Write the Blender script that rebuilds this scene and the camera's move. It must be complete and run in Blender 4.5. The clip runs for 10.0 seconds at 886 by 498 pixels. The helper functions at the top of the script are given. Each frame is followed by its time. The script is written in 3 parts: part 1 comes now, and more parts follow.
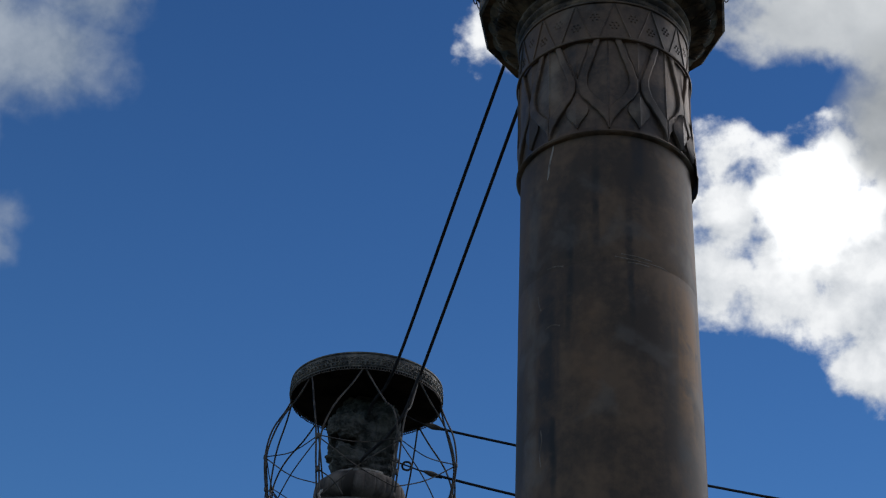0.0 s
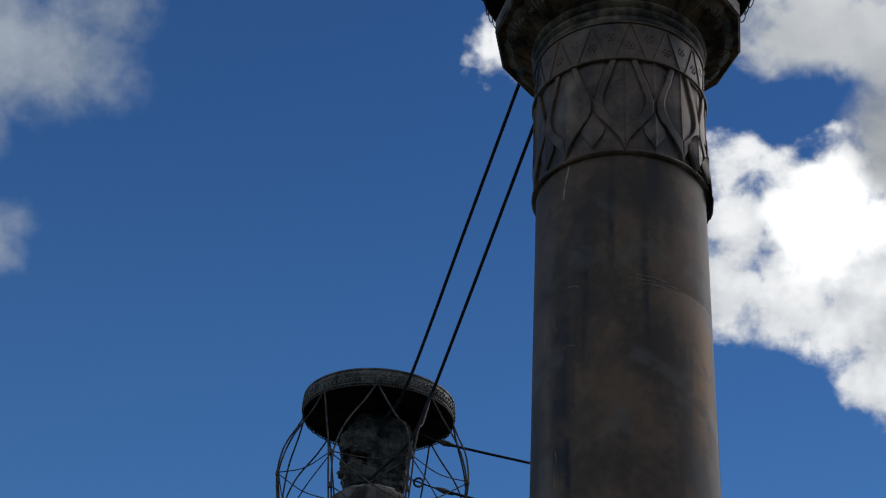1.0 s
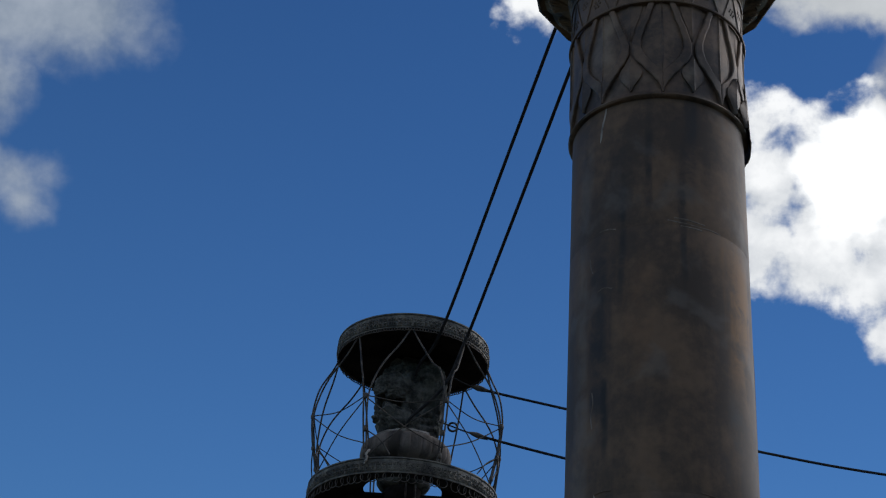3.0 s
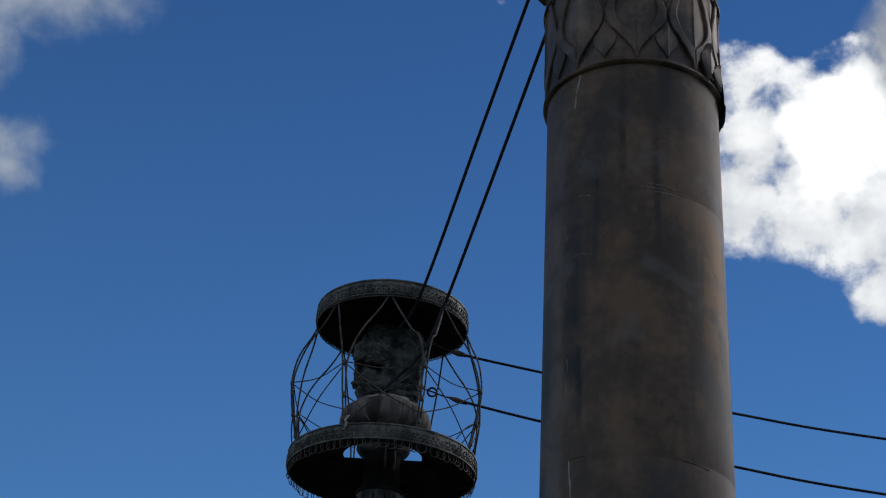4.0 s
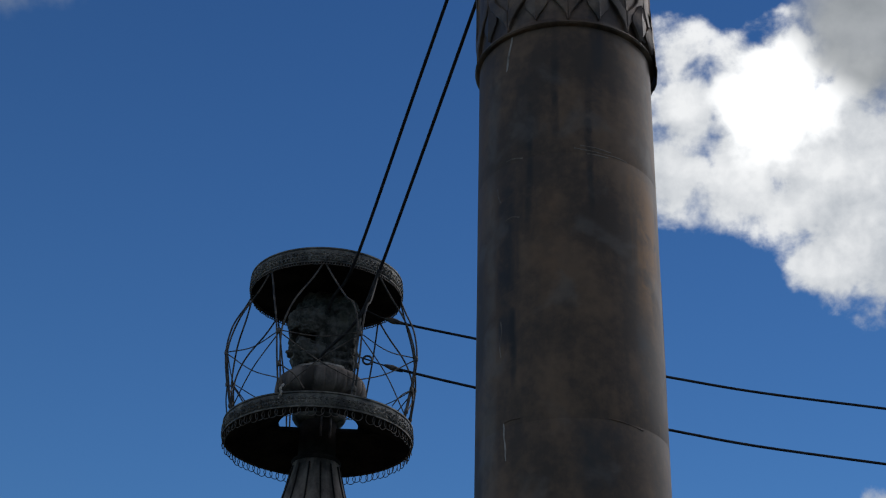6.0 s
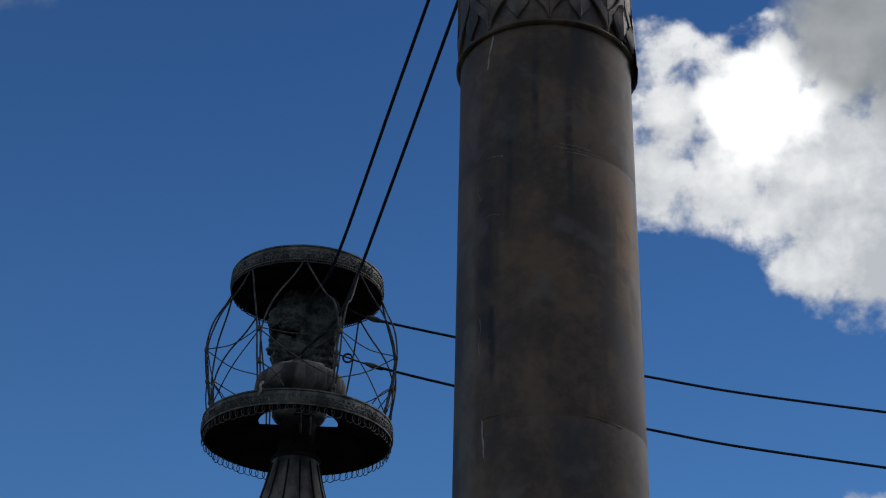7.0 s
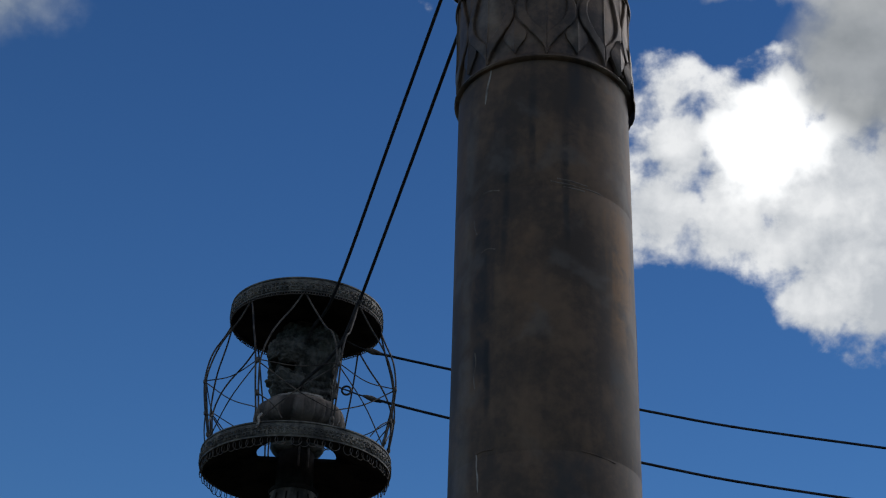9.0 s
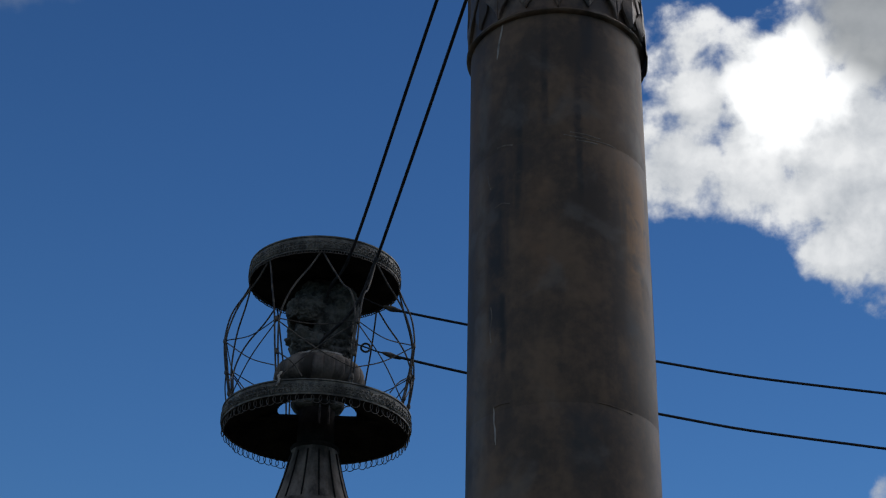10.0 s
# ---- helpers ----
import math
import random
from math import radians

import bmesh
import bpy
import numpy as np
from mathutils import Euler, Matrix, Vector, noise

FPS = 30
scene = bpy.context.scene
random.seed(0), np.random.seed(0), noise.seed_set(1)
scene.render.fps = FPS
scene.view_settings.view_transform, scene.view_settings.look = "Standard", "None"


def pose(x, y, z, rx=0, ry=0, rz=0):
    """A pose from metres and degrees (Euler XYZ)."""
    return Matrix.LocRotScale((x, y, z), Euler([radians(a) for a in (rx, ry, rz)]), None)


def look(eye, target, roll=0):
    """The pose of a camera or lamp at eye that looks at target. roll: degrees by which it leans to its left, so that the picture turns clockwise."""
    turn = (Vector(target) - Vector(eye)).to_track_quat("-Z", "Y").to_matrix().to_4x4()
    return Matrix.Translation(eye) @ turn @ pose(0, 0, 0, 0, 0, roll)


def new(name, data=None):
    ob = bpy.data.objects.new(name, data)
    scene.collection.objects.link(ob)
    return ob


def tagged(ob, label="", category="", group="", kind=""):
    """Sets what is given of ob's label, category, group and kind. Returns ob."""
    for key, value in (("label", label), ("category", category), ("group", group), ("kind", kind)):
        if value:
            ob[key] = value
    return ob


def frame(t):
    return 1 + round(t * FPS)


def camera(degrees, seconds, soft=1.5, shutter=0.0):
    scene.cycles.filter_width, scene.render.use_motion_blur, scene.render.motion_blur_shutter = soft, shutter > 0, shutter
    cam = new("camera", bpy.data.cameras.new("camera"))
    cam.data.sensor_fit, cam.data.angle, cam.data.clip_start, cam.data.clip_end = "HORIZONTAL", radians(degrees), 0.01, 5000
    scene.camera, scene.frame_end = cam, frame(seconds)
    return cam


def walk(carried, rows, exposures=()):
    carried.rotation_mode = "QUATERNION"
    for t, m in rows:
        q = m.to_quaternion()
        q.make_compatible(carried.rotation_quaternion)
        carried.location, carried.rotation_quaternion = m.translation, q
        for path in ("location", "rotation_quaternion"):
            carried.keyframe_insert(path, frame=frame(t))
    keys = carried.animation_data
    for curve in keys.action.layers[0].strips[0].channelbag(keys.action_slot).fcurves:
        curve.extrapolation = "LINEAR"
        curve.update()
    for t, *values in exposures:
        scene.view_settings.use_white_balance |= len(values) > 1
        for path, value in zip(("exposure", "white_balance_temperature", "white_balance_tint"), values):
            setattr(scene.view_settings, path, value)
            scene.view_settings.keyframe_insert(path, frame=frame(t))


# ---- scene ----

# seconds, eye x y z, yaw to the right, pitch, roll
PATH = [
    (0, 0.026, 0.062, 1.624, 0.116, 32.336, 2.649),
    (0.5, -0.021, 0.019, 1.657, -0.133, 32.668, 3.079),
    (1, -0.034, 0.011, 1.669, -0.249, 32.690, 3.255),
    (1.5, -0.066, 0.002, 1.654, -0.615, 31.783, 3.324),
    (2, -0.116, 0.019, 1.659, -0.851, 31.256, 3.436),
    (2.5, -0.094, 0.069, 1.650, -1.240, 31.058, 3.904),
    (2.7, -0.097, 0.037, 1.607, -1.321, 31.036, 4.020),
    (3.8, -0.029, 0.043, 1.566, -1.017, 29.991, 3.501),
    (4, -0.006, 0.007, 1.617, -0.674, 29.643, 3.205),
    (4.5, 0.000, -0.000, 1.600, -0.000, 29.639, 2.865),
    (5, 0.019, 0.022, 1.593, 0.351, 29.649, 2.806),
    (5.5, 0.024, 0.030, 1.546, 1.060, 29.252, 2.083),
    (5.7, 0.019, 0.072, 1.592, 1.500, 28.901, 1.563),
    (6.8, 0.039, 0.096, 1.523, 2.743, 28.751, 1.575),
    (7, 0.052, 0.091, 1.545, 2.631, 28.872, 1.365),
    (7.5, 0.098, 0.089, 1.553, 2.334, 29.331, 1.211),
    (8, 0.104, 0.082, 1.535, 2.308, 29.871, 1.406),
    (8.5, 0.113, 0.046, 1.561, 2.307, 30.122, 1.520),
    (9, 0.129, 0.048, 1.550, 2.319, 29.972, 1.847),
    (9.5, 0.157, 0.013, 1.546, 2.394, 29.764, 1.804),
    (10, 0.173, 0.018, 1.514, 1.522, 28.454, 1.180),
]


def aim(row):
    t, x, y, z, yaw, pitch, roll = row
    a, b = radians(yaw), radians(pitch)
    way = Vector((math.sin(a) * math.cos(b), math.cos(a) * math.cos(b), math.sin(b)))
    return t, look((x, y, z), Vector((x, y, z)) + way * 10, roll)


cam = camera(30.82, 10.0, soft=1.2)
walk(cam, [aim(row) for row in PATH], exposures=[(0, 0.03), (1.5, -0.08), (2.5, 0.04), (4.0, 0.05), (5.0, 0.03), (7, -0.15), (10, -0.13)])

# ---- world: sky with broken cloud, the sun behind the bright cloud ----
SUN_AZ, SUN_EL = 57.0, 40.0
world = bpy.data.worlds.new("sky")
scene.world = world
world.use_nodes = True
W = world.node_tree
W.nodes.clear()


def wire(tree, value, socket):
    if hasattr(value, "is_output"):
        tree.links.new(value, socket)
    else:
        socket.default_value = value


def calc(tree, op, a, b=0.0, c=0.0, clamp=False):
    n = tree.nodes.new("ShaderNodeMath")
    n.operation, n.use_clamp = op, clamp
    for v, s in zip((a, b, c), n.inputs):
        wire(tree, v, s)
    return n.outputs[0]


def dot(tree, v, axis):
    n = tree.nodes.new("ShaderNodeVectorMath")
    n.operation = "DOT_PRODUCT"
    tree.links.new(v, n.inputs[0])
    n.inputs[1].default_value = axis
    return n.outputs["Value"]


def ramp(tree, value, lo, hi, smooth=True):
    n = tree.nodes.new("ShaderNodeMapRange")
    n.interpolation_type = "SMOOTHSTEP" if smooth else "LINEAR"
    wire(tree, value, n.inputs["Value"])
    n.inputs["From Min"].default_value, n.inputs["From Max"].default_value = lo, hi
    return n.outputs["Result"]


def blend(tree, fac, a, b, mode="MIX"):
    n = tree.nodes.new("ShaderNodeMix")
    n.data_type, n.blend_type = "RGBA", mode
    wire(tree, fac, n.inputs[0])
    for v, s in ((a, n.inputs[6]), (b, n.inputs[7])):
        wire(tree, v if hasattr(v, "is_output") else (*v, 1.0), s)
    return n.outputs[2]


def fuzz(tree, vector, scale, detail=8.0, rough=0.55, distort=0.0):
    n = tree.nodes.new("ShaderNodeTexNoise")
    tree.links.new(vector, n.inputs["Vector"])
    n.inputs["Scale"].default_value, n.inputs["Detail"].default_value = scale, detail
    n.inputs["Roughness"].default_value, n.inputs["Distortion"].default_value = rough, distort
    return n.outputs["Fac"]


def build_sky():
    way = W.nodes.new("ShaderNodeTexCoord").outputs["Generated"]
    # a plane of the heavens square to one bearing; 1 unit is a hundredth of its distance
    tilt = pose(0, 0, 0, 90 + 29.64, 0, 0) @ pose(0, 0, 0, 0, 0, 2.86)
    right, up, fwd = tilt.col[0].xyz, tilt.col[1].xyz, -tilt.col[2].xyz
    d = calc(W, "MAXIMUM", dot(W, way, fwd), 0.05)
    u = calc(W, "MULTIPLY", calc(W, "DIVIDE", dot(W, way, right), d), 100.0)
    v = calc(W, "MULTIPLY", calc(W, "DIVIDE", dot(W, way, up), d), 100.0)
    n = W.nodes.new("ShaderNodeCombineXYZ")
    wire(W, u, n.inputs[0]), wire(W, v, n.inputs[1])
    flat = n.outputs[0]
    lumps = calc(W, "SUBTRACT", fuzz(W, flat, 0.24, 7.0, 0.54, 0.12), 0.5)
    puffs = calc(W, "SUBTRACT", fuzz(W, flat, 0.46, 6.0, 0.55, 0.2), 0.5)
    wisps = calc(W, "SUBTRACT", fuzz(W, flat, 0.07, 5.0, 0.5, 0.4), 0.5)

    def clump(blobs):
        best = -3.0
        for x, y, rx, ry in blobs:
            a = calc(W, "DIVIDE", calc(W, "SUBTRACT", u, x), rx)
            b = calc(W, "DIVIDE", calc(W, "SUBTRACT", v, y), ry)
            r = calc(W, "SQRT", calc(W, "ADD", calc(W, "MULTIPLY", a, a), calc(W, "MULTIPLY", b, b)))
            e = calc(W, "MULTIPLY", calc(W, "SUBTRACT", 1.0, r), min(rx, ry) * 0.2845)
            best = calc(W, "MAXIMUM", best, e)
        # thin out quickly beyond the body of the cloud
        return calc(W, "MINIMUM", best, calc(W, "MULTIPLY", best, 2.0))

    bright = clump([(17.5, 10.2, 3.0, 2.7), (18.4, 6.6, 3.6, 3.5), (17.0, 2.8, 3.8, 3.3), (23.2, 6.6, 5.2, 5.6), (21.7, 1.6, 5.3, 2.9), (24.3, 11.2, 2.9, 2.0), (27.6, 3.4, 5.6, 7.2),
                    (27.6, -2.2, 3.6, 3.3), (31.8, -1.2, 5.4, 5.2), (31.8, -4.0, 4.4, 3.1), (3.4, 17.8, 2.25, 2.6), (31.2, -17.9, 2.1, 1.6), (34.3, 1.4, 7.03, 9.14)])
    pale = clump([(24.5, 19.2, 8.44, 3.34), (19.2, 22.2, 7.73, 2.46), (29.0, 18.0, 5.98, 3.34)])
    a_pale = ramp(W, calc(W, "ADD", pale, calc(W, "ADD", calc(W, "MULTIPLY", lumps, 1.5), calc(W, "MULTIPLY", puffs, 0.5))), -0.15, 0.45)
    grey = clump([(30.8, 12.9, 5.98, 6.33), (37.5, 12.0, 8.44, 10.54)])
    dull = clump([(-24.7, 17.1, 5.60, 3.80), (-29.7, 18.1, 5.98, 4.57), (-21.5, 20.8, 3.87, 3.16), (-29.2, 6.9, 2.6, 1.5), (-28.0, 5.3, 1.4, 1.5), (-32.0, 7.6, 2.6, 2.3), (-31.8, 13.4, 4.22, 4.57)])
    rag = calc(W, "ADD", calc(W, "MULTIPLY", lumps, 2.0), calc(W, "MULTIPLY", puffs, 1.1))
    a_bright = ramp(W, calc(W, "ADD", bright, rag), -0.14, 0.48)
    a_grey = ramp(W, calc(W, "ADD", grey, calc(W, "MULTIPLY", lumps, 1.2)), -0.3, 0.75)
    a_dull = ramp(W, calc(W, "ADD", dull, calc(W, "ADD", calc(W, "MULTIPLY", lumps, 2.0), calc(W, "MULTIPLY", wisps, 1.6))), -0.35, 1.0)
    # the open sky elsewhere carries the same kind of broken cloud
    broken = ramp(W, fuzz(W, way, 2.6, 8.0, 0.55, 0.3), 0.48, 0.60)
    outside = ramp(W, calc(W, "MAXIMUM", calc(W, "ABSOLUTE", u), calc(W, "ABSOLUTE", v)), 42, 60)
    high = ramp(W, dot(W, way, (0, 0, 1)), 0.02, 0.2)
    a_far = calc(W, "MULTIPLY", calc(W, "MULTIPLY", broken, outside), high)

    sky = W.nodes.new("ShaderNodeTexSky")
    sky.sky_type, sky.sun_disc = "NISHITA", False
    sky.sun_elevation, sky.sun_rotation = radians(SUN_EL), radians(SUN_AZ)
    sky.altitude, sky.air_density, sky.dust_density, sky.ozone_density = 200, 1.4, 0.05, 2.5
    blue = blend(W, 1.0, sky.outputs[0], (SKY_GAIN * 0.36, SKY_GAIN * 0.69, SKY_GAIN * 1.12), "MULTIPLY")
    # the zenith is deeper than the haze below
    haze = ramp(W, dot(W, way, (0.32, 0, 0.93)), 0.08, 0.74)
    blue = blend(W, 1.0, blue, blend(W, haze, (1.26, 1.21, 1.16), (0.72, 0.76, 0.80)), "MULTIPLY")
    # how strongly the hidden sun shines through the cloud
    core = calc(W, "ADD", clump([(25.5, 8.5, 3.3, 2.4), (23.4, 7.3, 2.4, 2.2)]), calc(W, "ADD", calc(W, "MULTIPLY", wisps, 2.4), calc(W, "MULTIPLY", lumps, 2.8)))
    folds = calc(W, "ADD", 0.5, calc(W, "ADD", calc(W, "MULTIPLY", wisps, 1.3), calc(W, "ADD", calc(W, "MULTIPLY", lumps, 2.0), calc(W, "MULTIPLY", puffs, 1.6))), clamp=True)
    # bases in their own shade, heads bright
    folds = calc(W, "ADD", folds, calc(W, "MULTIPLY", calc(W, "SUBTRACT", v, 4.0), 0.035), clamp=True)
    white = blend(W, folds, (0.54, 0.575, 0.62), (0.92, 0.935, 0.95))
    white = blend(W, ramp(W, core, -1.0, 0.35), white, (1.35, 1.36, 1.36))
    shade = calc(W, "ADD", 0.5, calc(W, "ADD", calc(W, "MULTIPLY", wisps, 1.6), calc(W, "MULTIPLY", lumps, 0.8)), clamp=True)
    ash = blend(W, shade, (0.21, 0.235, 0.255), (0.60, 0.62, 0.64))
    billow = calc(W, "ADD", 0.42, calc(W, "ADD", calc(W, "MULTIPLY", wisps, 1.5), calc(W, "ADD", calc(W, "MULTIPLY", lumps, 1.0), calc(W, "MULTIPLY", puffs, 0.5))), clamp=True)
    dim = blend(W, billow, (0.105, 0.16, 0.25), (0.44, 0.49, 0.56))
    out = blend(W, a_far, blue, (0.46, 0.455, 0.45))
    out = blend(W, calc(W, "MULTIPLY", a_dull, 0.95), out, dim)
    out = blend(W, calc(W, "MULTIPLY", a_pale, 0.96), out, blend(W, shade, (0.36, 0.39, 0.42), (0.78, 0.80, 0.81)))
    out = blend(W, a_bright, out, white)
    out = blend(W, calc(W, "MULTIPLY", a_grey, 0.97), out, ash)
    bg = W.nodes.new("ShaderNodeBackground")
    W.links.new(out, bg.inputs[0])
    bg.inputs[1].default_value = 1.0
    W.links.new(bg.outputs[0], W.nodes.new("ShaderNodeOutputWorld").inputs[0])


SKY_GAIN = 0.0625
build_sky()

sun = new("sun", bpy.data.lights.new("sun", "SUN"))
sun.data.energy, sun.data.angle, sun.data.color = 1.20, radians(50), (1.0, 0.94, 0.86)
a, b = radians(SUN_AZ), radians(SUN_EL)
sun.matrix_world = look(Vector((math.sin(a) * math.cos(b), math.cos(a) * math.cos(b), math.sin(b))) * 60, (0, 0, 0))


# ---- materials ----
def material(name, light, dark, rough=0.6, metal=0.0, grain=18.0, patch=1.6, streak=0.0, bump=0.3, stain=None, spec=0.5, pale=None, runs_sheen_at=()):
    m = bpy.data.materials.new(name)
    m.use_nodes = True
    T = m.node_tree
    p = T.nodes["Principled BSDF"]
    co = T.nodes.new("ShaderNodeTexCoord").outputs["Object"]
    stretch = T.nodes.new("ShaderNodeMapping")
    T.links.new(co, stretch.inputs[0])
    stretch.inputs["Scale"].default_value = (1, 1, 0.16)
    long = stretch.outputs[0]
    big, small = fuzz(T, co, patch, 5.0, 0.55), fuzz(T, co, grain, 8.0, 0.65)
    f = calc(T, "ADD", calc(T, "MULTIPLY", big, 0.75), calc(T, "MULTIPLY", small, 0.25))
    if streak:
        runs = fuzz(T, long, 5.0, 5.0, 0.55, 0.2)
        f = calc(T, "ADD", calc(T, "MULTIPLY", f, 1 - streak), calc(T, "MULTIPLY", runs, streak))
    colour = blend(T, ramp(T, f, 0.41, 0.60), dark, light)
    if stain:
        s = ramp(T, fuzz(T, long, 2.3, 6.0, 0.6, 0.5), 0.54, 0.72)
        colour = blend(T, calc(T, "MULTIPLY", s, 0.6), colour, stain)
    for x0, width, z0, z1, tone, much in runs_sheen_at:
        # an old run, a blotch or a painted sheen on the cladding, with a ragged edge
        sep = T.nodes.new("ShaderNodeSeparateXYZ")
        T.links.new(co, sep.inputs[0])
        off = calc(T, "ADD", calc(T, "SUBTRACT", sep.outputs[0], x0), calc(T, "MULTIPLY", calc(T, "SUBTRACT", fuzz(T, long, 3.2, 5.0, 0.6), 0.5), width * 3.0))
        side = ramp(T, calc(T, "ABSOLUTE", off), width, width * 0.15)
        ends = calc(T, "MULTIPLY", ramp(T, sep.outputs[2], z0, z0 + 0.7), ramp(T, sep.outputs[2], z1, z1 - 0.5))
        ragged = ramp(T, fuzz(T, co, 4.0, 7.0, 0.6, 0.4), 0.30, 0.62)
        colour = blend(T, calc(T, "MULTIPLY", calc(T, "MULTIPLY", side, ends), calc(T, "MULTIPLY", ragged, much)), colour, tone)
    if pale:
        s = ramp(T, fuzz(T, co, 2.6, 4.0, 0.5, 0.3), 0.56, 0.72)
        colour = blend(T, calc(T, "MULTIPLY", s, 0.4), colour, pale)
    colour = blend(T, 0.25, colour, blend(T, small, (0.45, 0.45, 0.45), (1.4, 1.4, 1.4)), "MULTIPLY")
    T.links.new(colour, p.inputs["Base Color"])
    T.links.new(calc(T, "ADD", rough - 0.12, calc(T, "MULTIPLY", small, 0.24)), p.inputs["Roughness"])
    p.inputs["Metallic"].default_value = metal
    p.inputs["Specular IOR Level"].default_value = spec
    if bump:
        b = T.nodes.new("ShaderNodeBump")
        b.inputs["Strength"].default_value, b.inputs["Distance"].default_value = bump, 0.02
        T.links.new(f, b.inputs["Height"])
        T.links.new(b.outputs[0], p.inputs["Normal"])
    return m


BRONZE = material("weathered_bronze", (0.204, 0.129, 0.080), (0.084, 0.060, 0.045), 0.60, 0.05, 14, 1.5, 0.22, 0.06, (0.18, 0.105, 0.056), 0.36, (0.22, 0.19, 0.165),
                  [(-0.40, 0.12, 7.9, 9.0, (0.050, 0.042, 0.040), 0.95), (-0.50, 0.11, 6.0, 8.2, (0.040, 0.036, 0.038), 1.0), (0.17, 0.12, 7.9, 9.6, (0.050, 0.044, 0.044), 0.9), (-0.15, 0.05, 7.9, 9.2, (0.040, 0.034, 0.033), 0.95), (0.10, 0.04, 7.3, 8.9, (0.036, 0.032, 0.032), 1.0), (-0.36, 0.04, 7.2, 8.7, (0.036, 0.033, 0.034), 0.95), (-0.47, 0.035, 5.9, 7.2, (0.030, 0.029, 0.030), 1.0),
                   (0.52, 0.16, 6.5, 8.2, (0.36, 0.175, 0.06), 0.9), (-0.20, 0.14, 6.7, 7.9, (0.25, 0.135, 0.07), 0.55), (0.47, 0.10, 5.9, 7.0, (0.075, 0.080, 0.085), 0.7), (0.08, 0.32, 5.0, 6.1, (0.055, 0.058, 0.062), 0.75),
                   # pale strips by the left and right edges: satin sheen painted as colour
                   (-0.62, 0.05, 5.0, 9.3, (0.28, 0.25, 0.22), 0.3), (0.60, 0.06, 7.6, 9.6, (0.26, 0.23, 0.20), 0.3)])
BRONZE_DARK = material("grimy_bronze", (0.200, 0.132, 0.087), (0.056, 0.043, 0.035), 0.5, 0.2, 22, 2.4, 0.2, 0.12, (0.20, 0.125, 0.07), 0.5, (0.33, 0.275, 0.215),
                       [(-0.33, 0.09, 9.5, 10.8, (0.034, 0.030, 0.029), 0.9), (-0.46, 0.09, 9.3, 10.4, (0.34, 0.26, 0.18), 0.8), (0.03, 0.07, 9.6, 10.3, (0.27, 0.20, 0.14), 0.7), (0.22, 0.07, 9.2, 10.0, (0.26, 0.195, 0.14), 0.7),
                        (-0.12, 0.10, 9.2, 9.9, (0.040, 0.034, 0.032), 0.8), (0.40, 0.10, 10.1, 10.8, (0.040, 0.036, 0.035), 0.8)])
# patchy bronze, pale brown to near-black, for the capital and necking
CAPITAL = material("mottled_bronze", (0.270, 0.200, 0.135), (0.040, 0.033, 0.028), 0.65, 0.0, 20, 4.0, 0.1, 0.3, None, 0.35)
STONE = material("mossy_stone", (0.155, 0.151, 0.137), (0.024, 0.025, 0.023), 0.85, 0.0, 30, 6.5, 0.2, 0.8, (0.08, 0.085, 0.06), 0.3, (0.36, 0.35, 0.32))
SCUFF = material("scuffed_bronze", (0.27, 0.222, 0.180), (0.13, 0.105, 0.085), 0.7, 0.0, 24, 6.0, 0.0, 0.2, None, 0.3)
LIME = material("chipped_limewash", (0.50, 0.46, 0.42), (0.16, 0.14, 0.12), 0.85, 0.0, 30, 5.0, 0.1, 0.5, (0.16, 0.13, 0.10), 0.3)
FLUTED = material("stained_concrete", (0.27, 0.228, 0.20), (0.062, 0.053, 0.048), 0.8, 0.0, 30, 4.0, 0.65, 0.4, (0.20, 0.12, 0.08), 0.3)
TIN = material("dull_tin", (0.25, 0.232, 0.198), (0.075, 0.072, 0.065), 0.55, 0.2, 40, 6.0, 0.1, 0.4, (0.13, 0.10, 0.065))
# near-black; on the hood undersides it puts their shade into the colour
NEAR_BLACK = material("near_black_sheet", (0.036, 0.033, 0.031), (0.015, 0.014, 0.014), 0.95, 0.0, 20, 3.0, 0.0, 0.2, None, 0.1)
IRON = material("rusty_wire", (0.145, 0.122, 0.104), (0.042, 0.037, 0.034), 0.7, 0.0, 50, 8.0, 0.0, 0.3)
ROPE = material("dark_rope", (0.055, 0.054, 0.058), (0.028, 0.028, 0.032), 0.9, 0.0, 80, 10.0, 0.0, 0.1, None, 0.2)
SOIL = material("damp_soil", (0.085, 0.070, 0.045), (0.045, 0.042, 0.026), 0.95, 0.0, 30, 0.4, 0.0, 0.5, (0.05, 0.06, 0.025), 0.2)


# ---- mesh helpers ----
def finish(name, bm, mat, smooth=40):
    bmesh.ops.recalc_face_normals(bm, faces=bm.faces)
    me = bpy.data.meshes.new(name)
    bm.to_mesh(me)
    bm.free()
    me.materials.append(mat)
    if smooth:
        for p in me.polygons:
            p.use_smooth = True
        me.set_sharp_from_angle(angle=radians(smooth))
    return me


def part(name, bm, mat, parent=None, label="", smooth=40):
    ob = new(name, finish(name, bm, mat, smooth) if isinstance(bm, bmesh.types.BMesh) else bm)
    ob.parent = parent
    return tagged(ob, label)


def thing(name, place, label, category, group="", kind=""):
    ob = new(name)
    ob.location = place
    return tagged(ob, label, category, group, kind)


